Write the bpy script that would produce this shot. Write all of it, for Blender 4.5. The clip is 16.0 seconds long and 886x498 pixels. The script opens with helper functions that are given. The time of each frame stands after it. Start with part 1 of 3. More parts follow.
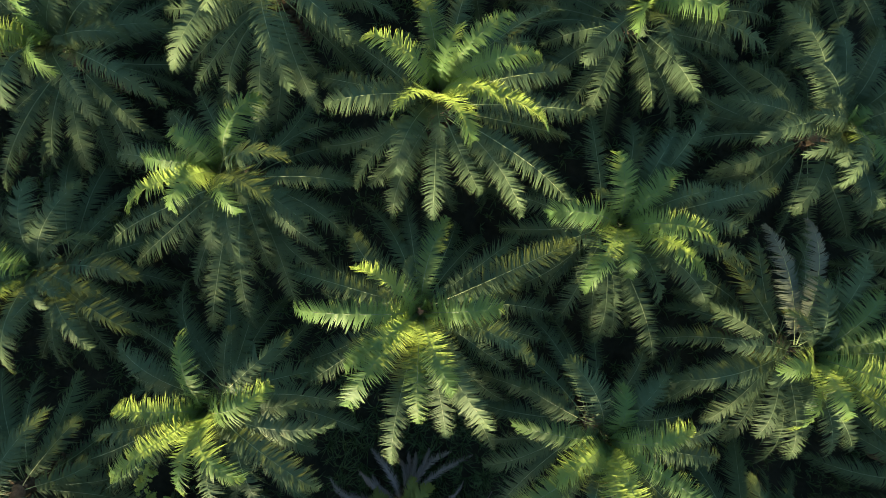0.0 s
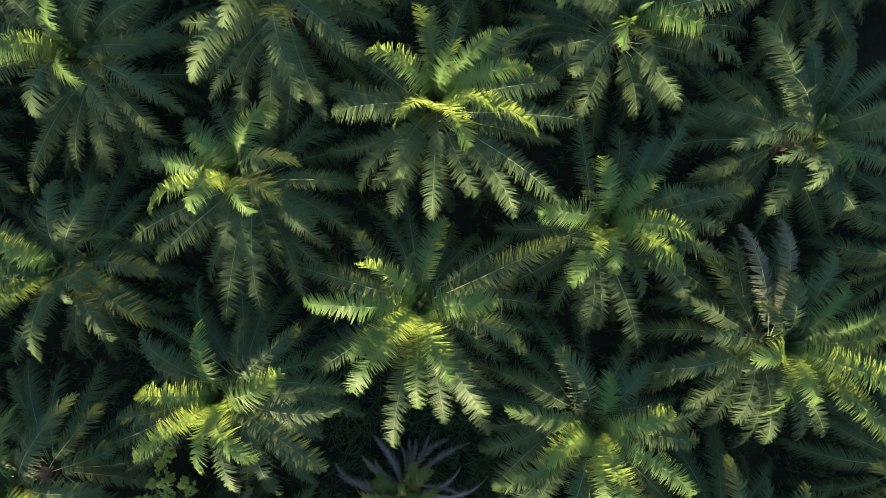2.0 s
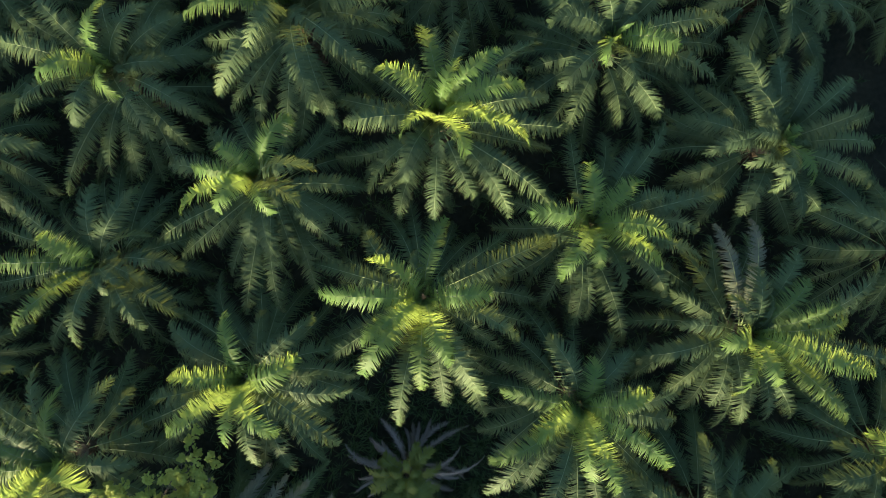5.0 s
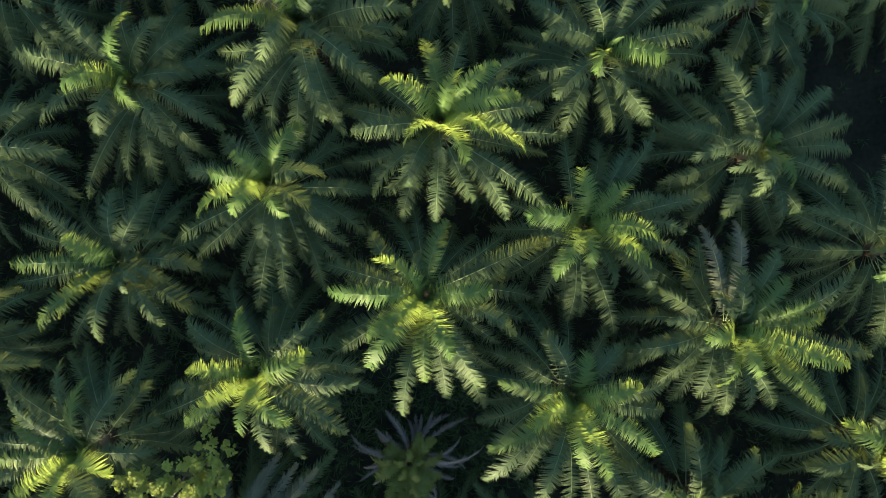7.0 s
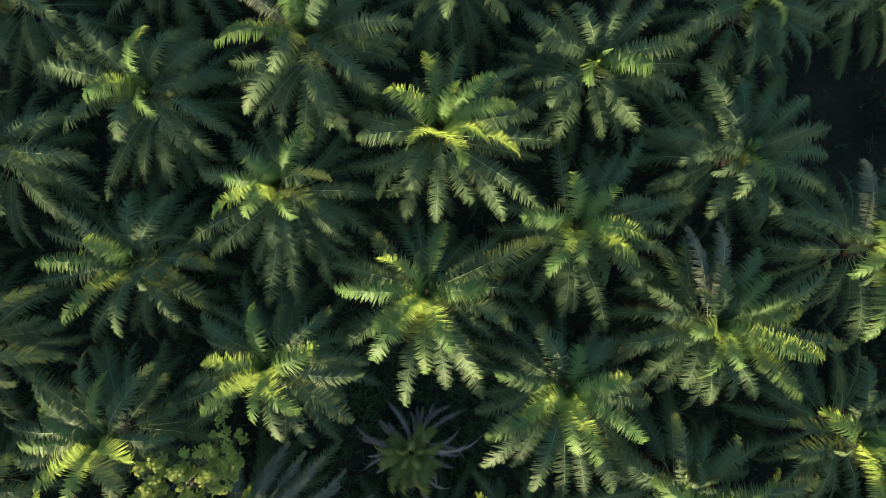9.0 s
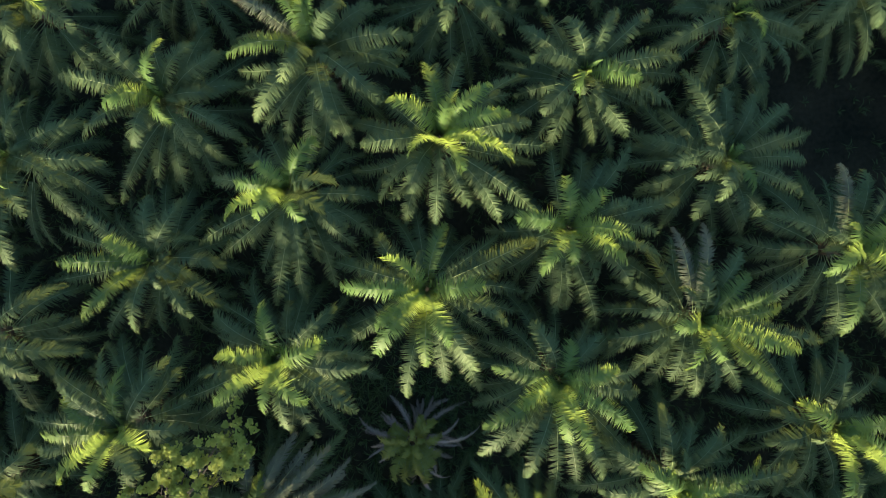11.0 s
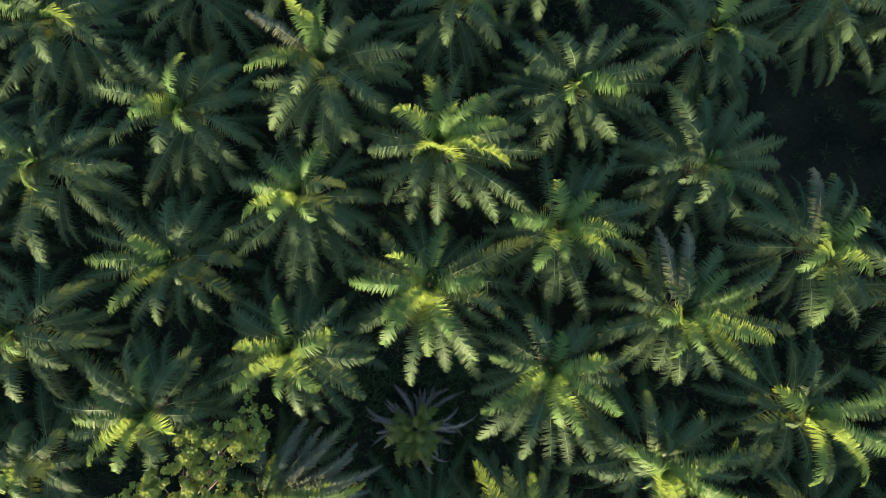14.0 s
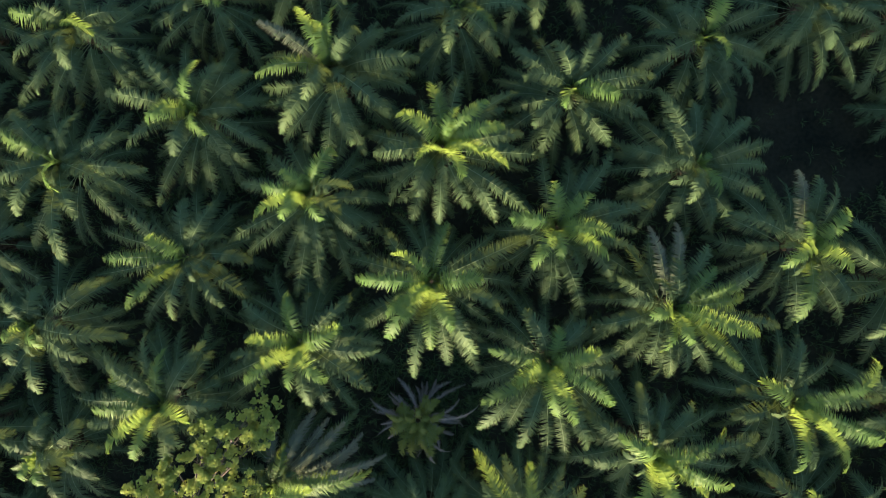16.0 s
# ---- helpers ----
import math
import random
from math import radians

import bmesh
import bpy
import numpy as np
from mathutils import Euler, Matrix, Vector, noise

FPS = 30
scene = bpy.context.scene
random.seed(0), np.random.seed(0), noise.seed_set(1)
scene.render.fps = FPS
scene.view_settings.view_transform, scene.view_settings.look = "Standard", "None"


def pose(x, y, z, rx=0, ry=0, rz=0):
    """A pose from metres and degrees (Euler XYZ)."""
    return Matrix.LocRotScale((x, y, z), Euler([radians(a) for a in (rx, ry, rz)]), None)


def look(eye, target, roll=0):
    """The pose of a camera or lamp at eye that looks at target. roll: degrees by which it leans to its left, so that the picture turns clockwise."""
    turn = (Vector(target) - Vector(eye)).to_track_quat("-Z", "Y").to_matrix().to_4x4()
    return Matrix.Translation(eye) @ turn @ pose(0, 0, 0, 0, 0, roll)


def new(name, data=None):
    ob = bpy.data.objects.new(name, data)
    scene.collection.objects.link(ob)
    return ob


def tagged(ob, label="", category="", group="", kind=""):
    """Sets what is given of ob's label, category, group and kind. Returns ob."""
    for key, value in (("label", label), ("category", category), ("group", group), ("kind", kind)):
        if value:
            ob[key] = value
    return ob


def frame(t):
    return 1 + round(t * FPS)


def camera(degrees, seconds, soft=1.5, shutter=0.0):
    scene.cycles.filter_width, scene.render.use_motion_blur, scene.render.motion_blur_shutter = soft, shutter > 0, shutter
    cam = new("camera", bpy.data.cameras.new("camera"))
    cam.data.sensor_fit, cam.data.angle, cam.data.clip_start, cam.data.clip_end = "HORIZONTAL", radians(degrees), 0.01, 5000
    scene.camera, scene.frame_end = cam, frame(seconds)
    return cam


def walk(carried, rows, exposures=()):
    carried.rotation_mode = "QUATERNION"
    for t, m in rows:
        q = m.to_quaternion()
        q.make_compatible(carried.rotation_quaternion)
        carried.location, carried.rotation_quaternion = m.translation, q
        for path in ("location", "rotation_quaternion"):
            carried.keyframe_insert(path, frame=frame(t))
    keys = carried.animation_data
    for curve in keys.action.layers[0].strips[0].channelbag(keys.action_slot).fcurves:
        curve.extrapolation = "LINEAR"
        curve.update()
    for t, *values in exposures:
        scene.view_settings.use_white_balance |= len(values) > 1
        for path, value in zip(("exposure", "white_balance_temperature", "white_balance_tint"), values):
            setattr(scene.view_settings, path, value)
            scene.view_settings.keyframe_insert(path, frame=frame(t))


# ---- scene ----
cam = camera(63.0, 16.0, soft=0.6)
METRES, EYE, TILT, LEAN, TURN = 17.0, 36.5, -90.0, 0.0, 0.0
ROWS = [
    (0.0, 0.0, 0.0, 0.0, -0.0, 0.0, -0.0),
    (0.5, 0.0036, -0.0331, -0.004, 0.06, 0.06, -0.01),
    (1.0, 0.0046, -0.0627, -0.0074, 0.06, 0.13, -0.0),
    (1.5, 0.0046, -0.097, -0.0076, 0.03, 0.12, 0.01),
    (2.0, 0.0049, -0.1267, -0.0112, 0.02, 0.19, 0.0),
    (2.5, 0.0054, -0.1599, -0.0156, 0.01, 0.28, -0.03),
    (3.0, 0.006, -0.1904, -0.0176, 0.03, 0.32, -0.02),
    (3.5, 0.0058, -0.2237, -0.02, 0.07, 0.33, -0.03),
    (4.0, 0.0057, -0.2533, -0.0219, 0.1, 0.31, -0.03),
    (6.5, 0.0001, -0.4066, -0.0147, 0.04, 0.05, 0.04),
    (7.0, -0.0004, -0.4351, -0.0153, 0.06, 0.1, 0.05),
    (7.5, 0.0019, -0.4681, -0.0165, 0.12, 0.13, 0.06),
    (8.0, 0.0034, -0.4976, -0.0175, 0.15, 0.15, 0.07),
    (8.5, 0.0025, -0.5319, -0.0172, 0.15, 0.14, 0.09),
    (9.0, 0.0023, -0.562, -0.0153, 0.12, 0.07, 0.1),
    (11.5, -0.0024, -0.7202, -0.0158, -0.07, 0.08, 0.17),
    (12.0, -0.003, -0.7492, -0.0176, -0.1, 0.11, 0.17),
    (12.5, -0.0035, -0.7832, -0.0186, -0.11, 0.11, 0.18),
    (13.0, -0.0049, -0.8122, -0.0181, -0.13, 0.08, 0.19),
    (13.5, -0.0068, -0.8456, -0.0206, -0.14, 0.12, 0.2),
    (14.0, -0.0097, -0.8737, -0.0247, -0.14, 0.15, 0.21),
    (14.5, -0.0131, -0.9031, -0.0284, -0.15, 0.17, 0.22),
    (15.0, -0.0165, -0.9329, -0.0305, -0.17, 0.17, 0.23),
    (15.5, -0.0193, -0.9634, -0.0315, -0.19, 0.15, 0.22),
    (16.0, -0.02, -0.9954, -0.0332, -0.21, 0.2, 0.22),
]
walk(cam, [(t, pose(0, 0, EYE, TILT, LEAN, TURN) @ pose(METRES * x, METRES * y, METRES * z, 90 + pitch, roll, yaw)) for t, x, y, z, yaw, pitch, roll in ROWS])

# ---- world, sun, exposure ----
SUN_EL, SUN_AZ = 4.3, -108.0  # degrees above the horizon; compass angle from +x, counter-clockwise
world = bpy.data.worlds.new("sky")
world.use_nodes = True
scene.world = world
sky = world.node_tree.nodes.new("ShaderNodeTexSky")
sky.sky_type, sky.sun_disc = "NISHITA", False
sky.sun_elevation, sky.sun_rotation = radians(SUN_EL), radians(90 - SUN_AZ)
background = world.node_tree.nodes["Background"]
background.inputs["Strength"].default_value = 0.148
world.node_tree.links.new(sky.outputs["Color"], background.inputs["Color"])
sun = new("sun", bpy.data.lights.new("sun", "SUN"))
sky.air_density, sky.dust_density, sky.ozone_density = 1.0, 1.7, 2.0
sun.data.energy, sun.data.angle, sun.data.color = 4.4, radians(3.0), (1.0, 0.85, 0.54)
sun_way = Vector((math.cos(radians(SUN_EL)) * math.cos(radians(SUN_AZ)), math.cos(radians(SUN_EL)) * math.sin(radians(SUN_AZ)), math.sin(radians(SUN_EL))))
sun.matrix_world = look(sun_way * 120, (0, 0, 0))
scene.view_settings.exposure = 2.99

rng = random.Random(7)


# ---- materials ----
def material(name):
    m = bpy.data.materials.new(name)
    m.use_nodes = True
    m.node_tree.nodes.clear()
    return m, m.node_tree.nodes, m.node_tree.links


def math_node(nodes, links, op, a, b):
    n = nodes.new("ShaderNodeMath")
    n.operation = op
    for socket, v in zip(n.inputs, (a, b)):
        if isinstance(v, (int, float)):
            socket.default_value = v
        else:
            links.new(v, socket)
    return n.outputs[0]


def leaf_material(name, dark, light, glow, through_part, rough=0.62, sheen=0.22, tips=0.0, specks=0.45):
    """A leaf: a waxy surface that lets part of the light through; its green varies from frond to frond, from leaflet to leaflet and along them."""
    m, nodes, links = material(name)
    out = nodes.new("ShaderNodeOutputMaterial")
    info, island, coord = nodes.new("ShaderNodeObjectInfo"), nodes.new("ShaderNodeNewGeometry"), nodes.new("ShaderNodeTexCoord")
    patch = nodes.new("ShaderNodeTexNoise")
    patch.inputs["Scale"].default_value, patch.inputs["Detail"].default_value = 1.1, 4
    links.new(coord.outputs["Object"], patch.inputs["Vector"])
    fine = nodes.new("ShaderNodeTexNoise")
    fine.inputs["Scale"].default_value, fine.inputs["Detail"].default_value = 26, 3
    links.new(coord.outputs["Object"], fine.inputs["Vector"])
    a = math_node(nodes, links, "MULTIPLY", info.outputs["Random"], 0.45)
    b = math_node(nodes, links, "MULTIPLY", island.outputs["Random Per Island"], 0.12)
    c = math_node(nodes, links, "MULTIPLY", patch.outputs["Fac"], 0.4)
    d = math_node(nodes, links, "MULTIPLY", fine.outputs["Fac"], 0.2)
    total = math_node(nodes, links, "ADD", math_node(nodes, links, "ADD", a, b), math_node(nodes, links, "ADD", c, d))
    total = math_node(nodes, links, "SUBTRACT", total, 0.12)
    ramp = nodes.new("ShaderNodeValToRGB")
    ramp.color_ramp.elements[0].color, ramp.color_ramp.elements[1].color = (*dark, 1), (*light, 1)
    links.new(total, ramp.inputs["Fac"])
    # old brown specks
    speck = nodes.new("ShaderNodeValToRGB")
    speck.color_ramp.elements[0].position, speck.color_ramp.elements[1].position = 0.66, 0.8
    links.new(patch.outputs["Fac"], speck.inputs["Fac"])
    blend = nodes.new("ShaderNodeMix")
    blend.data_type = "RGBA"
    blend.inputs["B"].default_value = (0.16, 0.11, 0.04, 1)
    links.new(ramp.outputs["Color"], blend.inputs["A"])
    links.new(math_node(nodes, links, "MULTIPLY", speck.outputs["Color"], specks), blend.inputs["Factor"])
    colour = blend.outputs["Result"]
    if tips:  # withered towards the end of the frond
        split = nodes.new("ShaderNodeSeparateXYZ")
        links.new(coord.outputs["Object"], split.inputs[0])
        along = math_node(nodes, links, "ADD", split.outputs["X"], math_node(nodes, links, "MULTIPLY", patch.outputs["Fac"], 0.5))
        fade = nodes.new("ShaderNodeMapRange")
        fade.inputs["From Min"].default_value, fade.inputs["From Max"].default_value, fade.inputs["To Max"].default_value = 0.7, 1.1, tips
        links.new(along, fade.inputs["Value"])
        withered = nodes.new("ShaderNodeMix")
        withered.data_type = "RGBA"
        withered.inputs["B"].default_value = (0.125, 0.11, 0.085, 1)
        links.new(colour, withered.inputs["A"])
        links.new(fade.outputs["Result"], withered.inputs["Factor"])
        colour = withered.outputs["Result"]
    body = nodes.new("ShaderNodeBsdfPrincipled")
    links.new(colour, body.inputs["Base Color"])
    body.inputs["Roughness"].default_value, body.inputs["Specular IOR Level"].default_value = rough, sheen
    bump = nodes.new("ShaderNodeBump")
    bump.inputs["Strength"].default_value, bump.inputs["Distance"].default_value = 0.3, 0.02
    links.new(fine.outputs["Fac"], bump.inputs["Height"])
    links.new(bump.outputs["Normal"], body.inputs["Normal"])
    shine = nodes.new("ShaderNodeBsdfTranslucent")
    tint = nodes.new("ShaderNodeMix")
    tint.data_type, tint.blend_type = "RGBA", "MIX"
    tint.inputs["Factor"].default_value = 0.6
    tint.inputs["B"].default_value = (*glow, 1)
    links.new(blend.outputs["Result"], tint.inputs["A"])
    links.new(tint.outputs["Result"], shine.inputs["Color"])
    mixed = nodes.new("ShaderNodeMixShader")
    mixed.inputs["Fac"].default_value = through_part
    links.new(body.outputs[0], mixed.inputs[1])
    links.new(shine.outputs[0], mixed.inputs[2])
    links.new(mixed.outputs[0], out.inputs["Surface"])
    return m


def rough_material(name, dark, light, scale=3.0, rough=0.9, bump_size=0.03):
    """Bark, earth, stalks: two scales of noise between two colours, with relief."""
    m, nodes, links = material(name)
    out, body, coord = nodes.new("ShaderNodeOutputMaterial"), nodes.new("ShaderNodeBsdfPrincipled"), nodes.new("ShaderNodeTexCoord")
    coarse, fine = nodes.new("ShaderNodeTexNoise"), nodes.new("ShaderNodeTexNoise")
    for n, s in ((coarse, scale), (fine, scale * 9)):
        n.inputs["Scale"].default_value, n.inputs["Detail"].default_value = s, 5
        links.new(coord.outputs["Object"], n.inputs["Vector"])
    total = math_node(nodes, links, "ADD", math_node(nodes, links, "MULTIPLY", coarse.outputs["Fac"], 0.6), math_node(nodes, links, "MULTIPLY", fine.outputs["Fac"], 0.4))
    ramp = nodes.new("ShaderNodeValToRGB")
    ramp.color_ramp.elements[0].position, ramp.color_ramp.elements[1].position = 0.35, 0.68
    ramp.color_ramp.elements[0].color, ramp.color_ramp.elements[1].color = (*dark, 1), (*light, 1)
    links.new(total, ramp.inputs["Fac"])
    links.new(ramp.outputs["Color"], body.inputs["Base Color"])
    body.inputs["Roughness"].default_value, body.inputs["Specular IOR Level"].default_value = rough, 0.05 if rough >= 0.9 else 0.3
    bump = nodes.new("ShaderNodeBump")
    bump.inputs["Strength"].default_value, bump.inputs["Distance"].default_value = 0.6, bump_size
    links.new(total, bump.inputs["Height"])
    links.new(bump.outputs["Normal"], body.inputs["Normal"])
    links.new(body.outputs[0], out.inputs["Surface"])
    return m


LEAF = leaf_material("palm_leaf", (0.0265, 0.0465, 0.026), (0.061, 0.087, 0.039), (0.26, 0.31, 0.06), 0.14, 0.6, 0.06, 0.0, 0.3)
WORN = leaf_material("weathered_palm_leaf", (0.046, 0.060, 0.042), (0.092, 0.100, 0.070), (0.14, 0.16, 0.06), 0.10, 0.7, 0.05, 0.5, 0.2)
# sunlight put into the colour of the next two; shaded fronds take LEAF
LIT_YOUNG = leaf_material("lit_young_palm_leaf", (0.042, 0.088, 0.032), (0.106, 0.166, 0.048), (0.43, 0.54, 0.11), 0.42, 0.55, 0.15, 0.0, 0.1)
HALF_LIT = leaf_material("half_lit_palm_leaf", (0.034, 0.064, 0.025), (0.082, 0.124, 0.036), (0.34, 0.42, 0.06), 0.26, 0.58, 0.1, 0.0, 0.2)
DRY = leaf_material("dry_palm_leaf", (0.10, 0.088, 0.08), (0.235, 0.205, 0.185), (0.2, 0.18, 0.14), 0.12, 0.8, 0.2)
SICKLY = leaf_material("yellowing_palm_leaf", (0.062, 0.088, 0.022), (0.17, 0.18, 0.038), (0.28, 0.32, 0.03), 0.24)
BROAD = leaf_material("broad_leaf", (0.10, 0.142, 0.03), (0.25, 0.285, 0.06), (0.43, 0.46, 0.08), 0.34)
WEED = leaf_material("weed_leaf", (0.028, 0.052, 0.024), (0.056, 0.094, 0.038), (0.06, 0.1, 0.02), 0.1, 0.9, 0.03)
STALK = rough_material("leaf_stalk", (0.07, 0.10, 0.038), (0.15, 0.18, 0.075), 2.0, 0.5, 0.004)
DRY_STALK = rough_material("dry_stalk", (0.12, 0.10, 0.08), (0.26, 0.22, 0.18), 2.0, 0.8, 0.006)
PALM_BARK = rough_material("palm_bark", (0.025, 0.018, 0.012), (0.10, 0.075, 0.05), 4.0, 0.95, 0.05)
BARK = rough_material("pale_bark", (0.045, 0.038, 0.03), (0.125, 0.105, 0.085), 5.0, 0.85, 0.02)
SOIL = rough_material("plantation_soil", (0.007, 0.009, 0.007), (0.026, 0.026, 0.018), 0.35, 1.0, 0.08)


# ---- mesh helpers ----
def mesh_from(name, verts, faces, mat, smooth=False):
    me = bpy.data.meshes.new(name)
    me.from_pydata(verts, [], faces)
    me.materials.append(mat)
    if smooth:
        me.polygons.foreach_set("use_smooth", [True] * len(me.polygons))
    me.update()
    return me


def tube(points, radii, sides, verts, faces, flat=1.0):
    """Adds a tapered tube along the points; flat squeezes it upright."""
    start = len(verts)
    for i, (p, r) in enumerate(zip(points, radii)):
        t = (points[min(i + 1, len(points) - 1)] - points[max(i - 1, 0)]).normalized()
        side = t.cross(Vector((0, 0, 1)))
        side = side.normalized() if side.length > 1e-3 else Vector((1, 0, 0))
        up = side.cross(t)
        for k in range(sides):
            a = 2 * math.pi * k / sides
            verts.append(p + side * (r * math.cos(a)) + up * (r * flat * math.sin(a)))
    for i in range(len(points) - 1):
        for k in range(sides):
            a, b = start + i * sides + k, start + i * sides + (k + 1) % sides
            faces.append((a, b, b + sides, a + sides))
    faces.append(tuple(start + k for k in reversed(range(sides))))
    faces.append(tuple(start + (len(points) - 1) * sides + k for k in range(sides)))


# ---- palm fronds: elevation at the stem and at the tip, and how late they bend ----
# s spear, n inner, u young in sunlit colour, v the same in shade colour, m grown, w weathered, l low, d hanging
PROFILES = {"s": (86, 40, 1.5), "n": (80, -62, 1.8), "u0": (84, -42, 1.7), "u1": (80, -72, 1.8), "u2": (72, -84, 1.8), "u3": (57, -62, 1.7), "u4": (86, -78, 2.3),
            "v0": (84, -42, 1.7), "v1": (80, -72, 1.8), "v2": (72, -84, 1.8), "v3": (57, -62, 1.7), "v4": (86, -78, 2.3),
            "m0": (58, -62, 1.7), "m1": (46, -68, 1.7), "m2": (30, -60, 1.6), "w0": (58, -62, 1.7), "w2": (30, -60, 1.6),
            "l0": (20, -60, 1.5), "l1": (4, -50, 1.5), "d": (-12, -78, 1.5)}
STEM = {"s": (0.05, 0.25), "n": (0.12, 0.0), "u": (0.14, 0.35), "v": (0.14, 0.15), "m": (0.28, -0.55), "w": (0.28, -0.55), "l": (0.36, -1.6), "d": (0.36, -1.7)}
frond_meshes = {}


def spine(profile, bend, r):
    """Points and turns of a unit-long midrib in the plane of +x, bent sideways so that its tip still lies over +x."""
    e0, e1, late = PROFILES[profile]
    n, at = 48, Vector((0, 0, 0))
    points, ways = [Vector(at)], []
    wave = r.uniform(-5, 5)
    for i in range(n):
        s = (i + 0.5) / n
        e = radians(e0 + (e1 - e0) * s ** late)
        a = radians(bend * s ** 1.3 * 1.5 + wave * math.sin(5 * s))
        way = Vector((math.cos(e) * math.cos(a), math.cos(e) * math.sin(a), math.sin(e)))
        at = at + way / n
        points.append(Vector(at))
        ways.append(way)
    back = Matrix.Rotation(-math.atan2(at.y, at.x), 3, "Z")
    return [back @ p for p in points], [back @ w for w in ways]


def frond_mesh(profile, bend, variant, size, dry=False):
    """The leaflets and the midrib of a frond about size metres long, drawn one metre long and scaled where it is set."""
    key = (profile, bend, variant, size, dry)
    if key in frond_meshes:
        return frond_meshes[key]
    r = random.Random(str(key))
    points, ways = spine(profile, bend, r)
    age = profile[0]
    coarse = variant == 9
    pairs = round(size * (9 if coarse else {"s": 18, "n": 25, "u": 26, "v": 26, "m": 24, "w": 22, "l": 19, "d": 12}[age]))
    pairs = 70 if dry else 90 if variant in (7, 8) else pairs
    slim = min(1.0, 0.66 + 0.095 * size)  # short fronds have shorter leaflets
    reach = {"s": 0.42, "n": 0.66, "u": 0.85, "v": 0.86, "m": 0.83, "w": 0.66, "l": 0.8, "d": 0.7}[age] * slim / size * (0.5 if dry else 0.85 if variant in (7, 8) else 1.0)
    half = (0.065 if coarse else 0.011 if dry else 0.0235) / size
    first = {"s": 0.3, "n": 0.08, "u": 0.09, "v": 0.09, "m": 0.09, "w": 0.1, "l": 0.17, "d": 0.2}[age]
    twist = radians(bend * 0.8 + r.uniform(-38, 38))
    keel = r.uniform(0, 20)  # how steeply the two rows of leaflets stand up from the midrib
    verts, faces = [], []
    up = Vector((0, 0, 1))
    root_half = 0.8 * (0.995 - first) / pairs
    tufts = [(r.gauss(0, 8), r.gauss(0, 5), r.uniform(0.8, 1.1)) for k in range(2 * pairs)]  # leaflets stand in small tufts
    for i in range(pairs):
        for hand in (-1, 1):
            tuft = tufts[(i + (1 if hand > 0 else 0)) // 3 * 2 + (hand > 0)]
            u = min(1, max(0, (i + r.uniform(-0.25, 0.25)) / (pairs - 1)))
            s = first + (0.995 - first) * u
            if r.random() < 0.02:
                continue
            k = min(47, int(s * 48))
            at = points[k].lerp(points[k + 1], s * 48 - k)
            way = ways[k]
            side = way.cross(up).normalized()
            top = side.cross(way)
            roll = Matrix.Rotation(twist * (0.3 + 0.7 * s), 3, way)
            side, top = roll @ side, roll @ top
            length = reach * (0.55 + 0.45 * min(1, u / 0.22) ** 0.7) * (1 - 0.66 * max(0, (u - 0.45) / 0.55) ** 2) * r.uniform(0.82, 1.12) * tuft[2]
            spread = radians((78 - 44 * u ** 3) * (0.7 if dry else 1.0) * (0.45 if age == "s" else 1.0) + r.gauss(0, 3) + tuft[1])
            lift = radians(r.gauss(keel, 5) + tuft[0]) if age != "d" else radians(r.uniform(-10, 10))
            out = (way * math.cos(spread) + (side * hand * math.cos(lift) + top * math.sin(lift)) * math.sin(spread)).normalized()
            droop = {"s": 0.1, "n": 0.75, "u": 0.75, "v": 0.65, "m": 0.62, "w": 0.7, "l": 0.7, "d": 0.5}[age] * r.uniform(0.75, 1.25)
            flat = (way - out * way.dot(out)).normalized()
            flat = (flat + top * r.uniform(-0.06, 0.06)).normalized()
            wide = half * r.uniform(0.8, 1.15) * (1.0 if u < 0.8 else 0.8)
            base = len(verts)
            belly = at + out * (length * 0.38) - up * (length * droop * 0.12)
            tip = at + out * (length * 0.86) + way * (length * 0.04) - up * (length * droop * 0.72)
            verts += [at - way * root_half, at + way * root_half, belly + flat * wide, belly - flat * wide, tip]
            faces += [(base, base + 1, base + 2, base + 3), (base + 3, base + 2, base + 4)]
    # bright u and dark v: one kind of frond, lit and shaded by colour
    mat = DRY if dry else HALF_LIT if profile == "u3" else LIT_YOUNG if age in "su" else WORN if age == "w" else LEAF
    leaves = mesh_from("frond", verts, faces, mat, True)
    verts, faces = [], []
    thick = 0.5 + 0.1 * size
    ribs = [p + Vector((0, 0, 0.0012)) for p in points[::4]]
    tube(ribs, [thick * (0.026 * (1 - 0.86 * (j / (len(ribs) - 1)) ** 0.5) + 0.0015) / size for j in range(len(ribs))], 4, verts, faces, 0.7)
    stalk = mesh_from("midrib", verts, faces, DRY_STALK if dry else STALK, True)
    frond_meshes[key] = leaves, stalk
    return frond_meshes[key]


def add_frond(palm_root, profile, azimuth, length, bend, variant, dry=False):
    size = min(8, max(2, round(length)))
    leaves, stalk = frond_mesh(profile, bend, variant if variant > 6 else variant % 3, size, dry)
    r0, dz = STEM[profile[0]]
    a = radians(azimuth)
    ob = new("frond", leaves)
    ob.parent = palm_root
    ob.matrix_basis = Matrix.LocRotScale((r0 * math.cos(a), r0 * math.sin(a), dz), Euler((0, 0, a)), (length,) * 3)
    rib = new("midrib", stalk)
    rib.parent = ob
    return ob


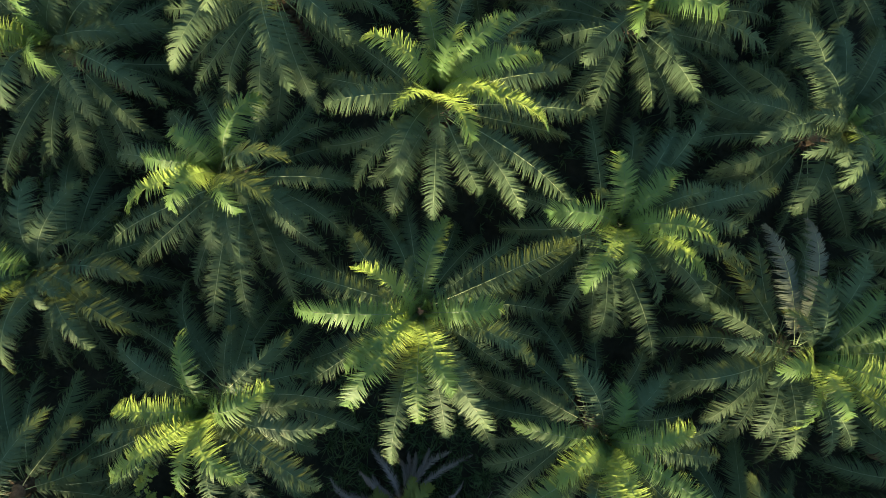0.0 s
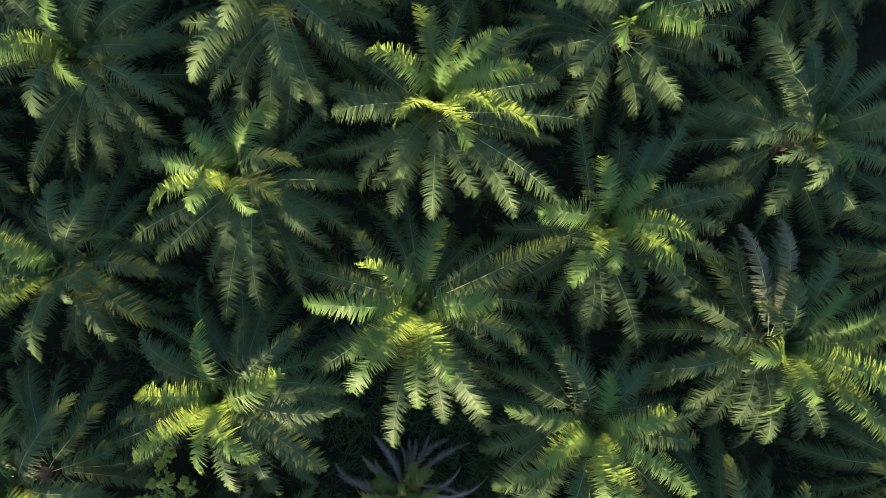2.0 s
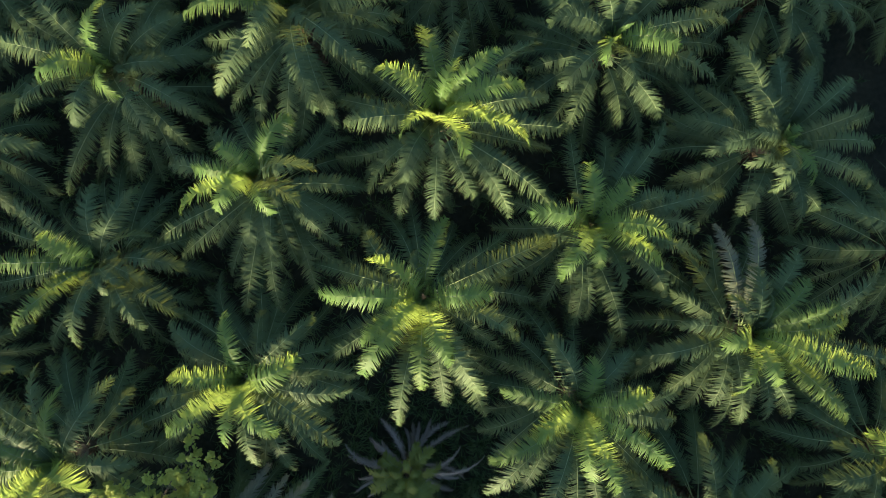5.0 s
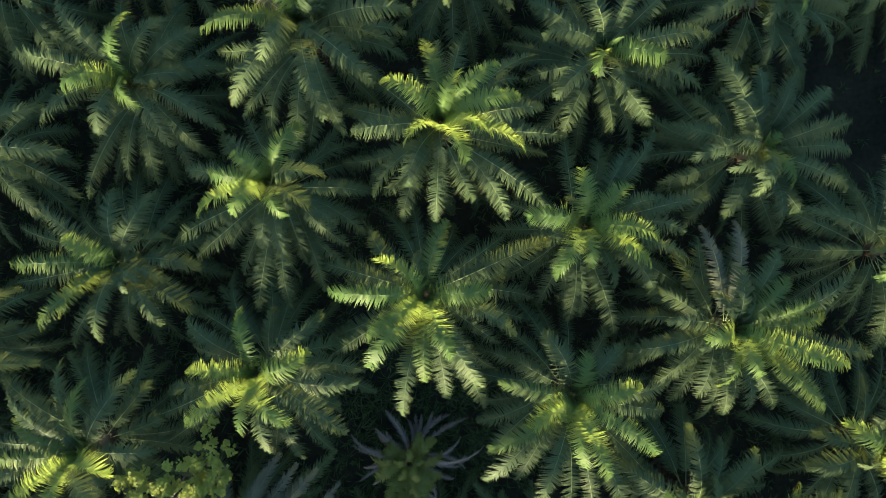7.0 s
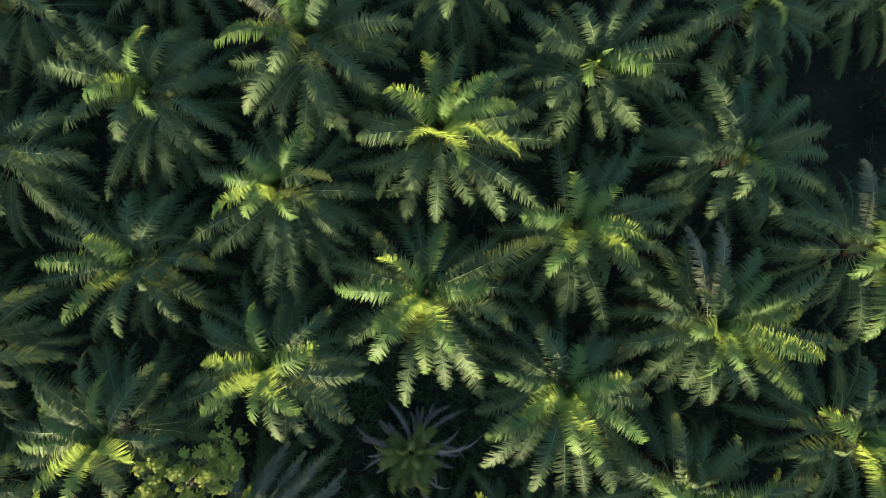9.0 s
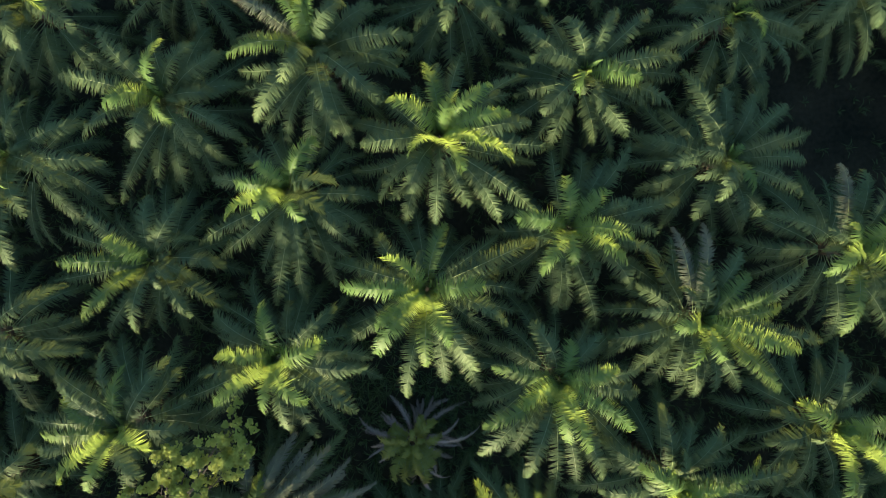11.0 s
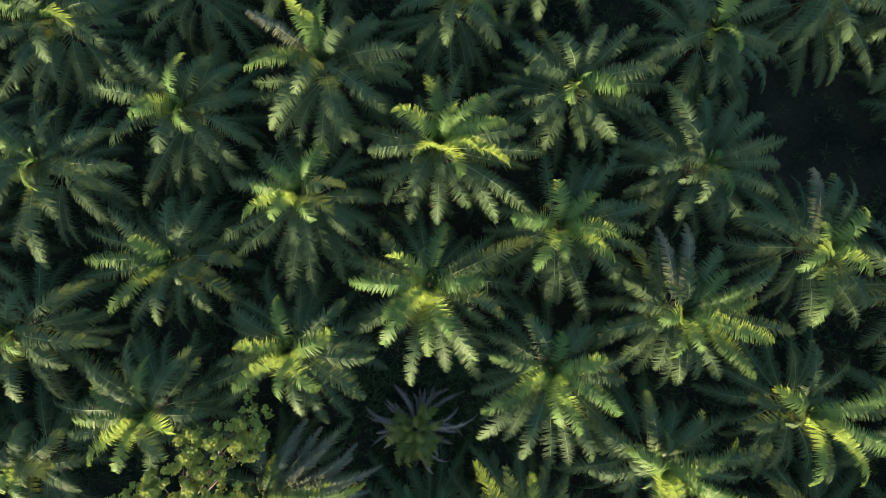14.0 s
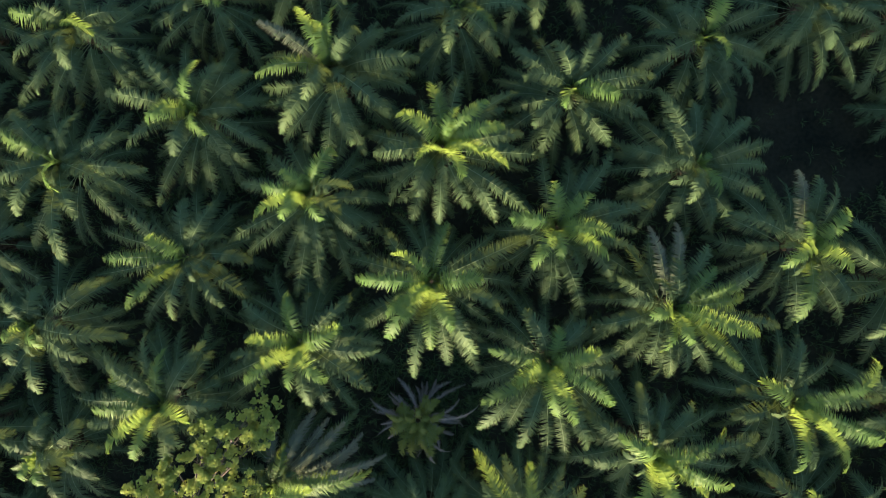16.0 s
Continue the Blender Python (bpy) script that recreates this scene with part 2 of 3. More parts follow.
def trunk_mesh(height, r):
    """A stout palm stem with the stubs of cut fronds in spirals."""
    verts, faces = [], []
    n = 12
    line = [Vector((0, 0, -0.3 + (height + 0.1) * i / n)) for i in range(n + 1)]
    tube(line, [0.34 + 0.10 * (1 - i / n) ** 3 + r.uniform(-0.02, 0.02) for i in range(n + 1)], 12, verts, faces)
    for j in range(int(height * 11)):
        a, z = j * 2.399, 0.3 + j / 11
        if z > height - 0.1:
            break
        out = Vector((math.cos(a), math.sin(a), 0))
        p = out * 0.28 + Vector((0, 0, z))
        tube([p, p + out * 0.16 + Vector((0, 0, 0.14)), p + out * r.uniform(0.22, 0.36) + Vector((0, 0, 0.32))], [0.11, 0.08, 0.045], 4, verts, faces, 0.6)
    return mesh_from("trunk", verts, faces, PALM_BARK)


def palm(x, y, z, fronds, filler=20, far=False, label="tall green oil palm with arching feathery fronds"):
    """An oil palm whose fronds spring from (x, y, z): each with its profile, azimuth, length and sideways bend."""
    root = tagged(new("oil_palm"), label, "palm tree", "oil palms of the plantation")
    root.location = (x, y, z)
    r = random.Random(round(x * 7 + y * 13))
    stem = new("trunk", trunk_mesh(z - 1.4, r))
    stem.parent, stem.location = root, (0, 0, -z)
    for profile, azimuth, length, bend in fronds:
        add_frond(root, profile, azimuth, length, bend, 9 if far else r.randrange(4))
    turn = r.uniform(0, 360)
    for i in range(5):
        add_frond(root, "s", turn + 144 * i, r.uniform(1.0, 1.8), r.choice((-22, 22)), 9 if far else i % 3)
    for i in range(7):
        add_frond(root, "n", turn + 50 + 137.5 * i, r.uniform(1.8, 3.4), r.choice((-45, -22, 22, 45)), 9 if far else i % 4)
    for i in range(filler):
        kind = ("l0", "l1", "l1", "d")[i % 4]
        old = add_frond(root, kind, turn + i * 137.5, r.uniform(4.4, 6.2), r.choice((-22, 0, 22)), 9 if far else r.randrange(4))
        old.location.z -= 0.8  # the oldest fronds hang lowest on the stem
    return root


def sick_palm(x, y, z, fronds):
    root = tagged(new("oil_palm"), "low sickly oil palm with grey withered fronds and yellow-green heart", "palm tree", "oil palms of the plantation")
    root.location = (x, y, z)
    r = random.Random(5)
    stem = new("trunk", trunk_mesh(z - 0.6, r))
    stem.parent, stem.location = root, (0, 0, -z)
    for kind, azimuth, reach in fronds:
        if kind == "d":
            ob = add_frond(root, r.choice(("m1", "m2", "l0", "l1")), azimuth, max(1.8, reach * r.uniform(0.9, 1.25)), r.choice((-45, -22, 22, 45)), r.randrange(4), True)
            ob.location.z -= 0.35
            tagged(ob, "grey withered frond")
        else:
            ob = add_frond(root, r.choice(("m0", "m1")), azimuth, max(1.7, reach * r.uniform(1.1, 1.4)), r.choice((-45, -22, 22, 45)), 7 + r.randrange(2))
            ob.location.z += 0.25
            ob.data.materials[0] = SICKLY
            tagged(ob, "yellow-green frond")
    for i in range(5):
        ob = add_frond(root, "u1", 20 + 72 * i, r.uniform(1.0, 1.5), r.choice((-22, 22)), 7)
        ob.data.materials[0] = SICKLY
        tagged(ob, "yellow-green frond")
    return root


# ---- ground ----
def ground():
    verts, faces = [], []
    n, span = 60, 90.0
    ticks = [-2500.0, -900.0, -300.0] + [-span + 2 * span * i / n for i in range(n + 1)] + [300.0, 900.0, 2500.0]
    for yy in ticks:
        for xx in ticks:
            near = abs(xx) <= span and abs(yy) <= span
            verts.append((xx, yy, 0.25 * noise.noise(Vector((xx, yy, 0)) * 0.13) + 0.06 * noise.noise(Vector((xx, yy, 3)) * 0.9) if near else 0.0))
    w = len(ticks)
    faces = [(j * w + i, j * w + i + 1, (j + 1) * w + i + 1, (j + 1) * w + i) for j in range(w - 1) for i in range(w - 1)]
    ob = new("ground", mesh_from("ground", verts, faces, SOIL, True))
    return tagged(ob, "dark soil with leaf litter under the palms", "ground", "", "structure")


ground()

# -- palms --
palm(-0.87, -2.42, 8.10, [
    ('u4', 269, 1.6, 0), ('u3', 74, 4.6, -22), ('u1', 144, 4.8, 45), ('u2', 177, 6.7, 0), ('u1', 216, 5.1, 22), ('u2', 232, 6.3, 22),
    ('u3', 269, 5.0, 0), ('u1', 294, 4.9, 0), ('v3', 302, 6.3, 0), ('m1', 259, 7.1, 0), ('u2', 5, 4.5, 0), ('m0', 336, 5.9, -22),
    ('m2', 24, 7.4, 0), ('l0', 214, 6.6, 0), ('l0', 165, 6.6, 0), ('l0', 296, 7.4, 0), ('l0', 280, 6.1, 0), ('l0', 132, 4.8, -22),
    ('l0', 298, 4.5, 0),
], label='tall oil palm with sunlit yellow-green young fronds in its crown')
palm(-0.19, 5.82, 8.80, [
    ('u1', 148, 5.0, 45), ('u4', 67, 4.2, -22), ('u1', 42, 5.6, -22), ('u1', 14, 5.8, -22), ('m0', 8, 6.0, 0), ('u4', 340, 4.8, -45),
    ('u2', 340, 6.1, -22), ('u4', 300, 4.4, -22), ('u4', 218, 3.9, 45), ('v3', 187, 5.1, 0), ('v3', 243, 4.2, 22), ('u3', 102, 4.8, 22),
    ('m0', 92, 4.7, 0), ('l0', 267, 4.7, 0), ('l0', 296, 4.0, 0), ('l0', 308, 6.0, -22), ('l0', 325, 7.2, 0), ('l0', 224, 5.0, 22),
    ('l0', 359, 7.0, 0), ('m2', 37, 6.6, -22), ('l0', 165, 5.6, 0),
], label='tall oil palm with sunlit yellow-green young fronds in its crown')
palm(-8.35, 3.00, 8.30, [
    ('u2', 58, 4.5, -22), ('u4', 142, 3.7, 45), ('u2', 174, 4.0, 0), ('u2', 206, 5.2, 22), ('u4', 229, 4.0, 45), ('u4', 299, 3.5, 22),
    ('v3', 265, 3.8, 0), ('v3', 283, 4.7, 0), ('v4', 330, 4.5, -22), ('v4', 4, 5.4, -45), ('u4', 78, 2.0, 0), ('m1', 171, 5.1, 0),
    ('m0', 327, 4.4, -22), ('l0', 206, 7.2, 0), ('l1', 243, 5.2, 0), ('l0', 257, 7.1, 0), ('l0', 273, 6.8, 0), ('l0', 357, 4.7, 0),
    ('l0', 318, 4.6, 0), ('l0', 218, 6.3, 0), ('l0', 287, 4.2, 0), ('m2', 135, 3.7, 0),
])
palm(7.06, 0.95, 7.00, [
    ('u2', 96, 4.1, 0), ('u2', 45, 4.2, -22), ('u4', 156, 1.6, 22), ('u2', 172, 4.4, 22), ('u1', 236, 4.7, 22), ('u4', 271, 3.7, 0),
    ('u1', 349, 5.2, -22), ('u2', 327, 5.3, -22), ('v3', 294, 4.2, -22), ('m0', 356, 6.1, -22), ('m0', 342, 6.6, -22), ('m1', 316, 5.9, -22),
    ('m0', 60, 5.4, 0), ('m1', 54, 7.2, 0), ('v3', 18, 5.2, -22), ('m0', 14, 7.7, 0), ('l0', 274, 5.0, 0), ('l0', 290, 7.0, 0),
    ('l0', 243, 2.7, 0), ('l0', 330, 7.9, 0), ('l0', 196, 2.5, 0), ('l0', 266, 5.3, 0),
])
palm(-9.04, -6.13, 8.20, [
    ('u2', 102, 4.6, 0), ('v3', 42, 5.3, 0), ('u1', 23, 4.5, 22), ('u1', 174, 4.6, 22), ('v3', 191, 5.1, 0), ('u2', 216, 5.6, 0),
    ('u4', 263, 4.7, 0), ('u4', 316, 5.2, 22), ('u4', 255, 1.6, -45), ('v3', 328, 6.5, -22), ('v3', 355, 6.1, 0), ('m1', 145, 5.1, 0),
    ('v3', 281, 4.8, 0), ('m0', 3, 4.3, 0), ('l0', 204, 8.0, 0), ('l0', 217, 8.0, 0), ('l0', 288, 5.7, 0), ('l0', 168, 4.4, 0),
    ('l0', 88, 2.8, 0), ('l0', 327, 4.3, 0),
], label='tall oil palm with sunlit yellow-green young fronds in its crown')
palm(6.45, -7.53, 7.40, [
    ('u3', 209, 6.0, 0), ('u1', 211, 4.5, 45), ('u1', 291, 5.8, 0), ('u1', 276, 4.9, 22), ('u2', 326, 6.6, -22), ('m1', 224, 7.2, 0),
    ('v3', 249, 6.8, 0), ('m0', 293, 7.2, 0), ('u3', 168, 4.7, 0), ('u2', 79, 3.4, 22), ('u1', 17, 4.7, 0), ('m0', 352, 5.4, 0),
    ('m0', 12, 5.9, 22), ('v3', 116, 4.5, 22), ('v3', 50, 4.2, -22), ('u4', 233, 2.4, 0), ('l0', 271, 8.0, 0), ('l0', 282, 7.9, 0),
    ('l0', 243, 6.1, 0), ('l0', 313, 7.6, 0), ('l0', 151, 3.4, 0),
], label='tall oil palm with sunlit yellow-green young fronds in its crown')
palm(14.06, -4.09, 8.20, [
    ('v2', 91, 4.4, 0), ('u3', 47, 4.2, 0), ('m0', 61, 5.3, 0), ('m0', 32, 8.0, 22), ('u3', 24, 5.6, 0), ('u3', 11, 5.0, 0),
    ('u1', 342, 7.1, 0), ('v3', 350, 7.6, 0), ('u4', 287, 4.0, 45), ('u3', 315, 6.6, 0), ('u4', 195, 3.1, 22), ('m0', 175, 3.6, 22),
    ('m2', 194, 5.2, 0), ('u2', 250, 4.0, -22), ('m1', 282, 4.8, -22), ('w2', 83, 5.7, 0), ('w2', 102, 5.5, 0), ('u3', 358, 4.3, 0),
    ('l0', 258, 4.0, 0), ('l0', 122, 2.7, 0), ('l0', 227, 4.6, 0), ('l0', 306, 6.0, 0), ('l0', 119, 4.3, 0), ('l0', 277, 5.1, 0),
    ('l0', 148, 3.2, 0),
], label='tall oil palm with sunlit yellow-green young fronds in its crown')
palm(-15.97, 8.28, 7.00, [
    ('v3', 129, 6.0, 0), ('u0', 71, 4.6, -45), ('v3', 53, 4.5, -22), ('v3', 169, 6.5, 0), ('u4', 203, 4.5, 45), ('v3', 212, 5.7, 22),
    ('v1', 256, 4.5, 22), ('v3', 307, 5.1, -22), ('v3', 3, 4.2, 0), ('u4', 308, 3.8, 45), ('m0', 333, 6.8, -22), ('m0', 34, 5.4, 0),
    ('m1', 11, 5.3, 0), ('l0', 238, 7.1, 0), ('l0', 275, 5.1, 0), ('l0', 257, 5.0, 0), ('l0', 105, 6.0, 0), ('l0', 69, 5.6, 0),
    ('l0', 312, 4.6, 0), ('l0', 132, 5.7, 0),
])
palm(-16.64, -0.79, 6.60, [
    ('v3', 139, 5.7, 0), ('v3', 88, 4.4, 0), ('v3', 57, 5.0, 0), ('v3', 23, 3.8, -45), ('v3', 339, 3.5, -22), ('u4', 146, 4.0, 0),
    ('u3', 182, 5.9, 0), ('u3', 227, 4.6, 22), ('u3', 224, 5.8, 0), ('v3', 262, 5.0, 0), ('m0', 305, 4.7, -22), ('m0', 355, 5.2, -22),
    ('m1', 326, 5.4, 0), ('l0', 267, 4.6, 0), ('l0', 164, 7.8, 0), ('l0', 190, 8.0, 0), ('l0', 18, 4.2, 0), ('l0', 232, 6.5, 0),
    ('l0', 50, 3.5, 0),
], label='shaded dark green oil palm with a small tuft of young fronds')
palm(8.00, 9.70, 7.30, [
    ('v3', 62, 4.6, -22), ('m0', 42, 6.0, 0), ('v2', 115, 4.4, 22), ('v2', 171, 4.6, 22), ('v3', 224, 4.2, 0), ('u4', 248, 2.9, 45),
    ('v2', 288, 3.9, -22), ('m0', 329, 5.0, -22), ('m0', 336, 6.3, 0), ('v3', 6, 6.3, 0), ('u2', 345, 4.3, 0), ('m0', 147, 5.3, 0),
    ('l0', 286, 3.9, 0), ('l0', 246, 4.2, 0), ('l0', 314, 4.5, 0), ('l0', 192, 3.8, 0), ('l0', 115, 4.9, 0), ('l0', 3, 6.9, 0),
], label='shaded dark green oil palm with a small tuft of young fronds')
palm(15.86, 4.82, 7.30, [
    ('v3', 128, 4.4, 22), ('m0', 118, 6.6, 0), ('m0', 94, 4.9, 0), ('m0', 67, 4.6, 0), ('m0', 42, 5.4, 0), ('v3', 21, 5.0, 0),
    ('m0', 358, 5.3, 0), ('u4', 41, 1.6, -22), ('v4', 172, 3.5, 0), ('v3', 190, 4.6, 22), ('u2', 302, 3.3, -22), ('v4', 244, 5.1, 0),
    ('m0', 282, 4.8, -22), ('m0', 333, 5.6, 0), ('m1', 244, 4.1, 0), ('m1', 164, 5.2, 0), ('l0', 131, 4.4, 0), ('l0', 316, 5.2, 0),
    ('l0', 199, 4.6, 0), ('l0', 56, 6.4, 0), ('l0', 17, 7.2, 0),
], label='shaded dark green oil palm with a small tuft of young fronds')
palm(-6.99, 10.73, 8.70, [
    ('w0', 149, 6.3, 0), ('u3', 190, 5.5, 22), ('u1', 119, 5.5, 0), ('u1', 81, 5.0, -22), ('u4', 106, 4.4, 22), ('u4', 93, 2.8, 0),
    ('v4', 42, 4.8, -22), ('m0', 4, 6.5, 0), ('m1', 349, 5.2, 0), ('v3', 236, 6.2, 0), ('v4', 241, 4.9, 0), ('v3', 286, 6.2, 0),
    ('v3', 319, 6.0, 0), ('v4', 309, 2.7, 0), ('m0', 35, 4.5, 0), ('l0', 263, 6.3, 0), ('l0', 207, 3.9, 0), ('l0', 4, 5.2, 0),
    ('l0', 290, 5.5, 0),
], label='oil palm with yellow-green upright fronds and a few withered tips')
palm(-17.42, -9.97, 8.50, [
    ('v3', 134, 5.6, 0), ('u3', 142, 4.2, -22), ('u3', 83, 4.4, -22), ('v3', 55, 6.1, 0), ('v3', 52, 3.3, -22), ('v3', 3, 4.6, -22),
    ('u4', 345, 4.1, -45), ('u3', 181, 4.8, 0), ('m0', 193, 5.6, 0), ('u2', 221, 5.4, 22), ('u1', 248, 4.7, 0), ('v4', 313, 4.9, 0),
    ('m0', 321, 3.9, 0), ('m0', 102, 5.5, 0), ('l0', 21, 3.4, 0), ('l0', 260, 5.3, 0), ('l0', 150, 7.3, 0), ('l0', 53, 3.7, 0),
    ('l0', 179, 7.8, 0), ('l0', 326, 4.3, 0),
])
palm(-24.31, 5.10, 7.50, [
    ('v3', 128, 5.0, 0), ('v3', 61, 4.2, -22), ('u3', 149, 4.5, 0), ('v3', 198, 4.4, 0), ('u4', 297, 4.2, 45), ('v3', 291, 4.5, -22),
    ('v3', 237, 4.9, 22), ('v3', 336, 5.6, -22), ('m0', 355, 7.0, 0), ('v3', 19, 3.0, -22), ('m0', 278, 7.9, 0), ('m0', 21, 5.8, 0),
    ('l0', 310, 5.0, 0), ('l0', 239, 6.7, 0), ('l0', 109, 5.1, 0),
])
palm(-23.49, 13.77, 7.30, [
    ('v3', 217, 5.1, 0), ('m0', 245, 5.8, 0), ('v1', 277, 4.6, 0), ('u4', 333, 4.6, -22), ('v3', 7, 5.0, 0), ('v3', 329, 5.3, -22),
    ('u3', 171, 4.4, 0), ('v4', 155, 3.3, 0), ('v2', 74, 3.1, 0), ('m0', 275, 4.8, 0), ('m0', 353, 4.9, 0), ('l0', 221, 7.5, 0),
    ('l0', 283, 3.8, 0), ('l0', 243, 5.9, 0),
])
palm(-26.05, -5.12, 7.30, [
    ('u4', 209, 2.6, 0), ('v3', 355, 8.0, 0), ('u4', 316, 3.1, 0), ('v3', 330, 5.2, -22), ('m0', 30, 7.2, 0), ('m0', 276, 5.1, 0),
    ('v2', 121, 3.9, 0), ('v2', 69, 3.8, 0), ('v4', 260, 4.1, 0), ('l0', 289, 5.3, 0), ('l0', 234, 6.2, 0), ('l0', 17, 3.5, 0),
], label='shaded dark green oil palm with a small tuft of young fronds')
palm(-25.89, -13.49, 6.30, [
    ('v2', 78, 4.0, 0), ('u4', 240, 2.7, 22), ('u4', 286, 3.0, 0), ('m0', 335, 4.7, -22), ('v3', 38, 4.4, 0), ('m0', 163, 3.7, 0),
    ('v4', 13, 5.4, 0), ('m0', 288, 3.7, 0), ('m0', 6, 5.1, 0), ('l0', 308, 4.9, 0), ('l0', 151, 4.2, 0), ('l0', 58, 3.7, 0),
], label='shaded dark green oil palm with a small tuft of young fronds')
palm(-11.07, -15.48, 6.60, [
    ('w2', 62, 5.4, 0), ('w2', 40, 6.1, 0), ('w2', 28, 6.8, 22), ('w2', 12, 7.8, 0), ('w2', 21, 6.0, 0), ('w2', 359, 6.8, 0),
    ('u3', 12, 8.0, 0), ('u3', 73, 3.5, 22), ('u3', 13, 5.2, 0), ('u4', 12, 5.5, 0), ('w0', 64, 5.4, 0), ('w0', 38, 5.7, 0),
    ('w0', 11, 6.6, 0), ('w0', 91, 5.0, 0), ('w2', 50, 5.5, 0), ('v2', 216, 3.0, 0), ('m0', 322, 2.9, 0), ('l0', 335, 4.1, 0),
    ('l0', 39, 6.9, 0), ('l0', 78, 3.6, 0),
], label='low oil palm with weathered grey-tipped fronds beside a wild tree')
palm(12.92, -13.34, 7.50, [
    ('m0', 101, 5.5, 0), ('m0', 51, 4.9, 0), ('m1', 149, 5.3, 0), ('u4', 146, 6.0, 0), ('u3', 23, 5.8, 22), ('m0', 12, 8.0, 0),
    ('u4', 9, 4.0, 0), ('m1', 188, 4.7, 0), ('u1', 237, 5.4, 0), ('u2', 322, 5.6, -22), ('u2', 341, 6.8, 0), ('m0', 77, 4.5, 0), ('u4', 292, 5.0, 22), ('u1', 276, 4.6, 0),
    ('u4', 124, 2.1, 0), ('l0', 228, 3.3, 0), ('l0', 346, 7.4, 0), ('l0', 172, 3.9, 0), ('l0', 24, 6.2, 0),
], label='tall oil palm with sunlit yellow-green young fronds in its crown')
palm(21.70, -10.13, 7.60, [
    ('u2', 146, 3.9, 0), ('m0', 85, 5.0, 0), ('u2', 36, 7.6, 22), ('m0', 4, 6.6, 0), ('u2', 336, 7.4, 0), ('u1', 299, 6.6, -22),
    ('u2', 265, 5.8, 0), ('m0', 193, 4.5, 0), ('m0', 167, 4.0, 0), ('u4', 340, 2.5, 0), ('m0', 286, 5.3, 0), ('l0', 254, 2.5, 0),
    ('l0', 83, 3.5, 0), ('l0', 33, 5.3, 0), ('l0', 254, 4.6, 0),
], label='tall oil palm with sunlit yellow-green young fronds in its crown')
palm(22.65, -0.28, 7.60, [
    ('w2', 88, 5.2, 0), ('v3', 71, 5.2, 0), ('u2', 46, 4.4, 0), ('u4', 110, 2.7, 0), ('u4', 207, 5.6, 45), ('v2', 280, 4.3, -22),
    ('u3', 256, 5.8, 0), ('u4', 355, 2.6, 0), ('u4', 321, 4.4, 0), ('m0', 158, 6.6, 0), ('m0', 304, 5.4, 0), ('m0', 81, 5.3, 0),
    ('l0', 272, 5.8, 0), ('l0', 243, 3.3, 0), ('l0', 180, 2.8, 0), ('l0', 109, 3.6, 0), ('l0', 306, 7.0, 0),
], label='oil palm with greying outer fronds beside a clearing')
palm(16.72, 13.23, 6.30, [
    ('v3', 208, 6.5, 0), ('v2', 145, 4.4, 0), ('u2', 66, 4.4, 0), ('u4', 298, 3.7, -22), ('v3', 24, 5.2, 0), ('v3', 336, 4.8, 0),
    ('v3', 292, 4.0, -22), ('m0', 306, 6.0, -22), ('m0', 267, 4.6, 0), ('u4', 222, 1.6, 0), ('m0', 176, 4.3, 0), ('l0', 251, 4.5, 0),
    ('l0', 303, 6.1, 0), ('l0', 344, 6.9, 0),
], label='shaded dark green oil palm with a small tuft of young fronds')
palm(0.77, 15.21, 6.60, [
    ('u3', 324, 3.7, -22), ('v3', 200, 5.1, 0), ('v2', 259, 4.7, 0), ('v3', 308, 5.2, 0), ('m0', 355, 5.9, 0), ('m0', 230, 4.3, 0),
    ('v4', 60, 2.5, 0), ('m0', 36, 3.6, 0), ('m0', 151, 3.6, 0), ('l0', 289, 3.8, 0), ('l0', 244, 4.0, 0),
], label='shaded dark green oil palm with a small tuft of young fronds')
palm(24.40, 16.10, 5.60, [
    ('v3', 236, 6.3, 0), ('m2', 275, 6.3, 0), ('m2', 299, 7.2, 0), ('m0', 226, 6.4, 0), ('m0', 329, 5.7, 0), ('v3', 280, 4.4, 0),
    ('m0', 136, 3.4, 0), ('m0', 29, 4.7, 0), ('l0', 277, 5.9, 0), ('l0', 325, 7.5, 0),
])
palm(-15.67, 16.39, 7.00, [
    ('m0', 305, 3.9, -22), ('m0', 235, 3.8, 22), ('l0', 252, 3.2, 22), ('m1', 200, 4, 0), ('m0', 343, 3.8, -22), ('u1', 317, 3.3, 0),
    ('m2', 122, 3, 0), ('m1', 56, 3, 0),
])
palm(32.40, 9.32, 4.40, [
    ('l0', 176, 4.1, -22), ('l0', 198, 3.3, 22), ('l0', 224, 3.2, 0), ('l0', 123, 3.3, -22), ('m2', 96, 5.4, 22), ('m0', 271, 4.8, 0),
], 4)
palm(5.20, -18.22, 7.30, [
    ('u3', 122, 8.0, 0), ('u3', 91, 5.7, 0), ('m0', 108, 6.1, 0), ('m0', 63, 5.7, 0), ('m0', 38, 5.3, 0), ('m0', 134, 5.1, 0),
    ('l0', 74, 4.7, 0), ('l0', 167, 4.9, 0),
])
palm(24.10, -17.70, 6.00, [
    ('u1', 116, 3, 0), ('m0', 30, 5.7, 22), ('m0', 143, 6, 0), ('l1', 38, 5, 0), ('m2', 359, 3.9, -22), ('l0', 99, 3.2, 22),
])
palm(-30.54, 0.11, 7.00, [
    ('m0', 333, 4.7, -22), ('m0', 16, 4.5, 22), ('l0', 61, 3.2, 22), ('u1', 343, 3.8, 0),
])
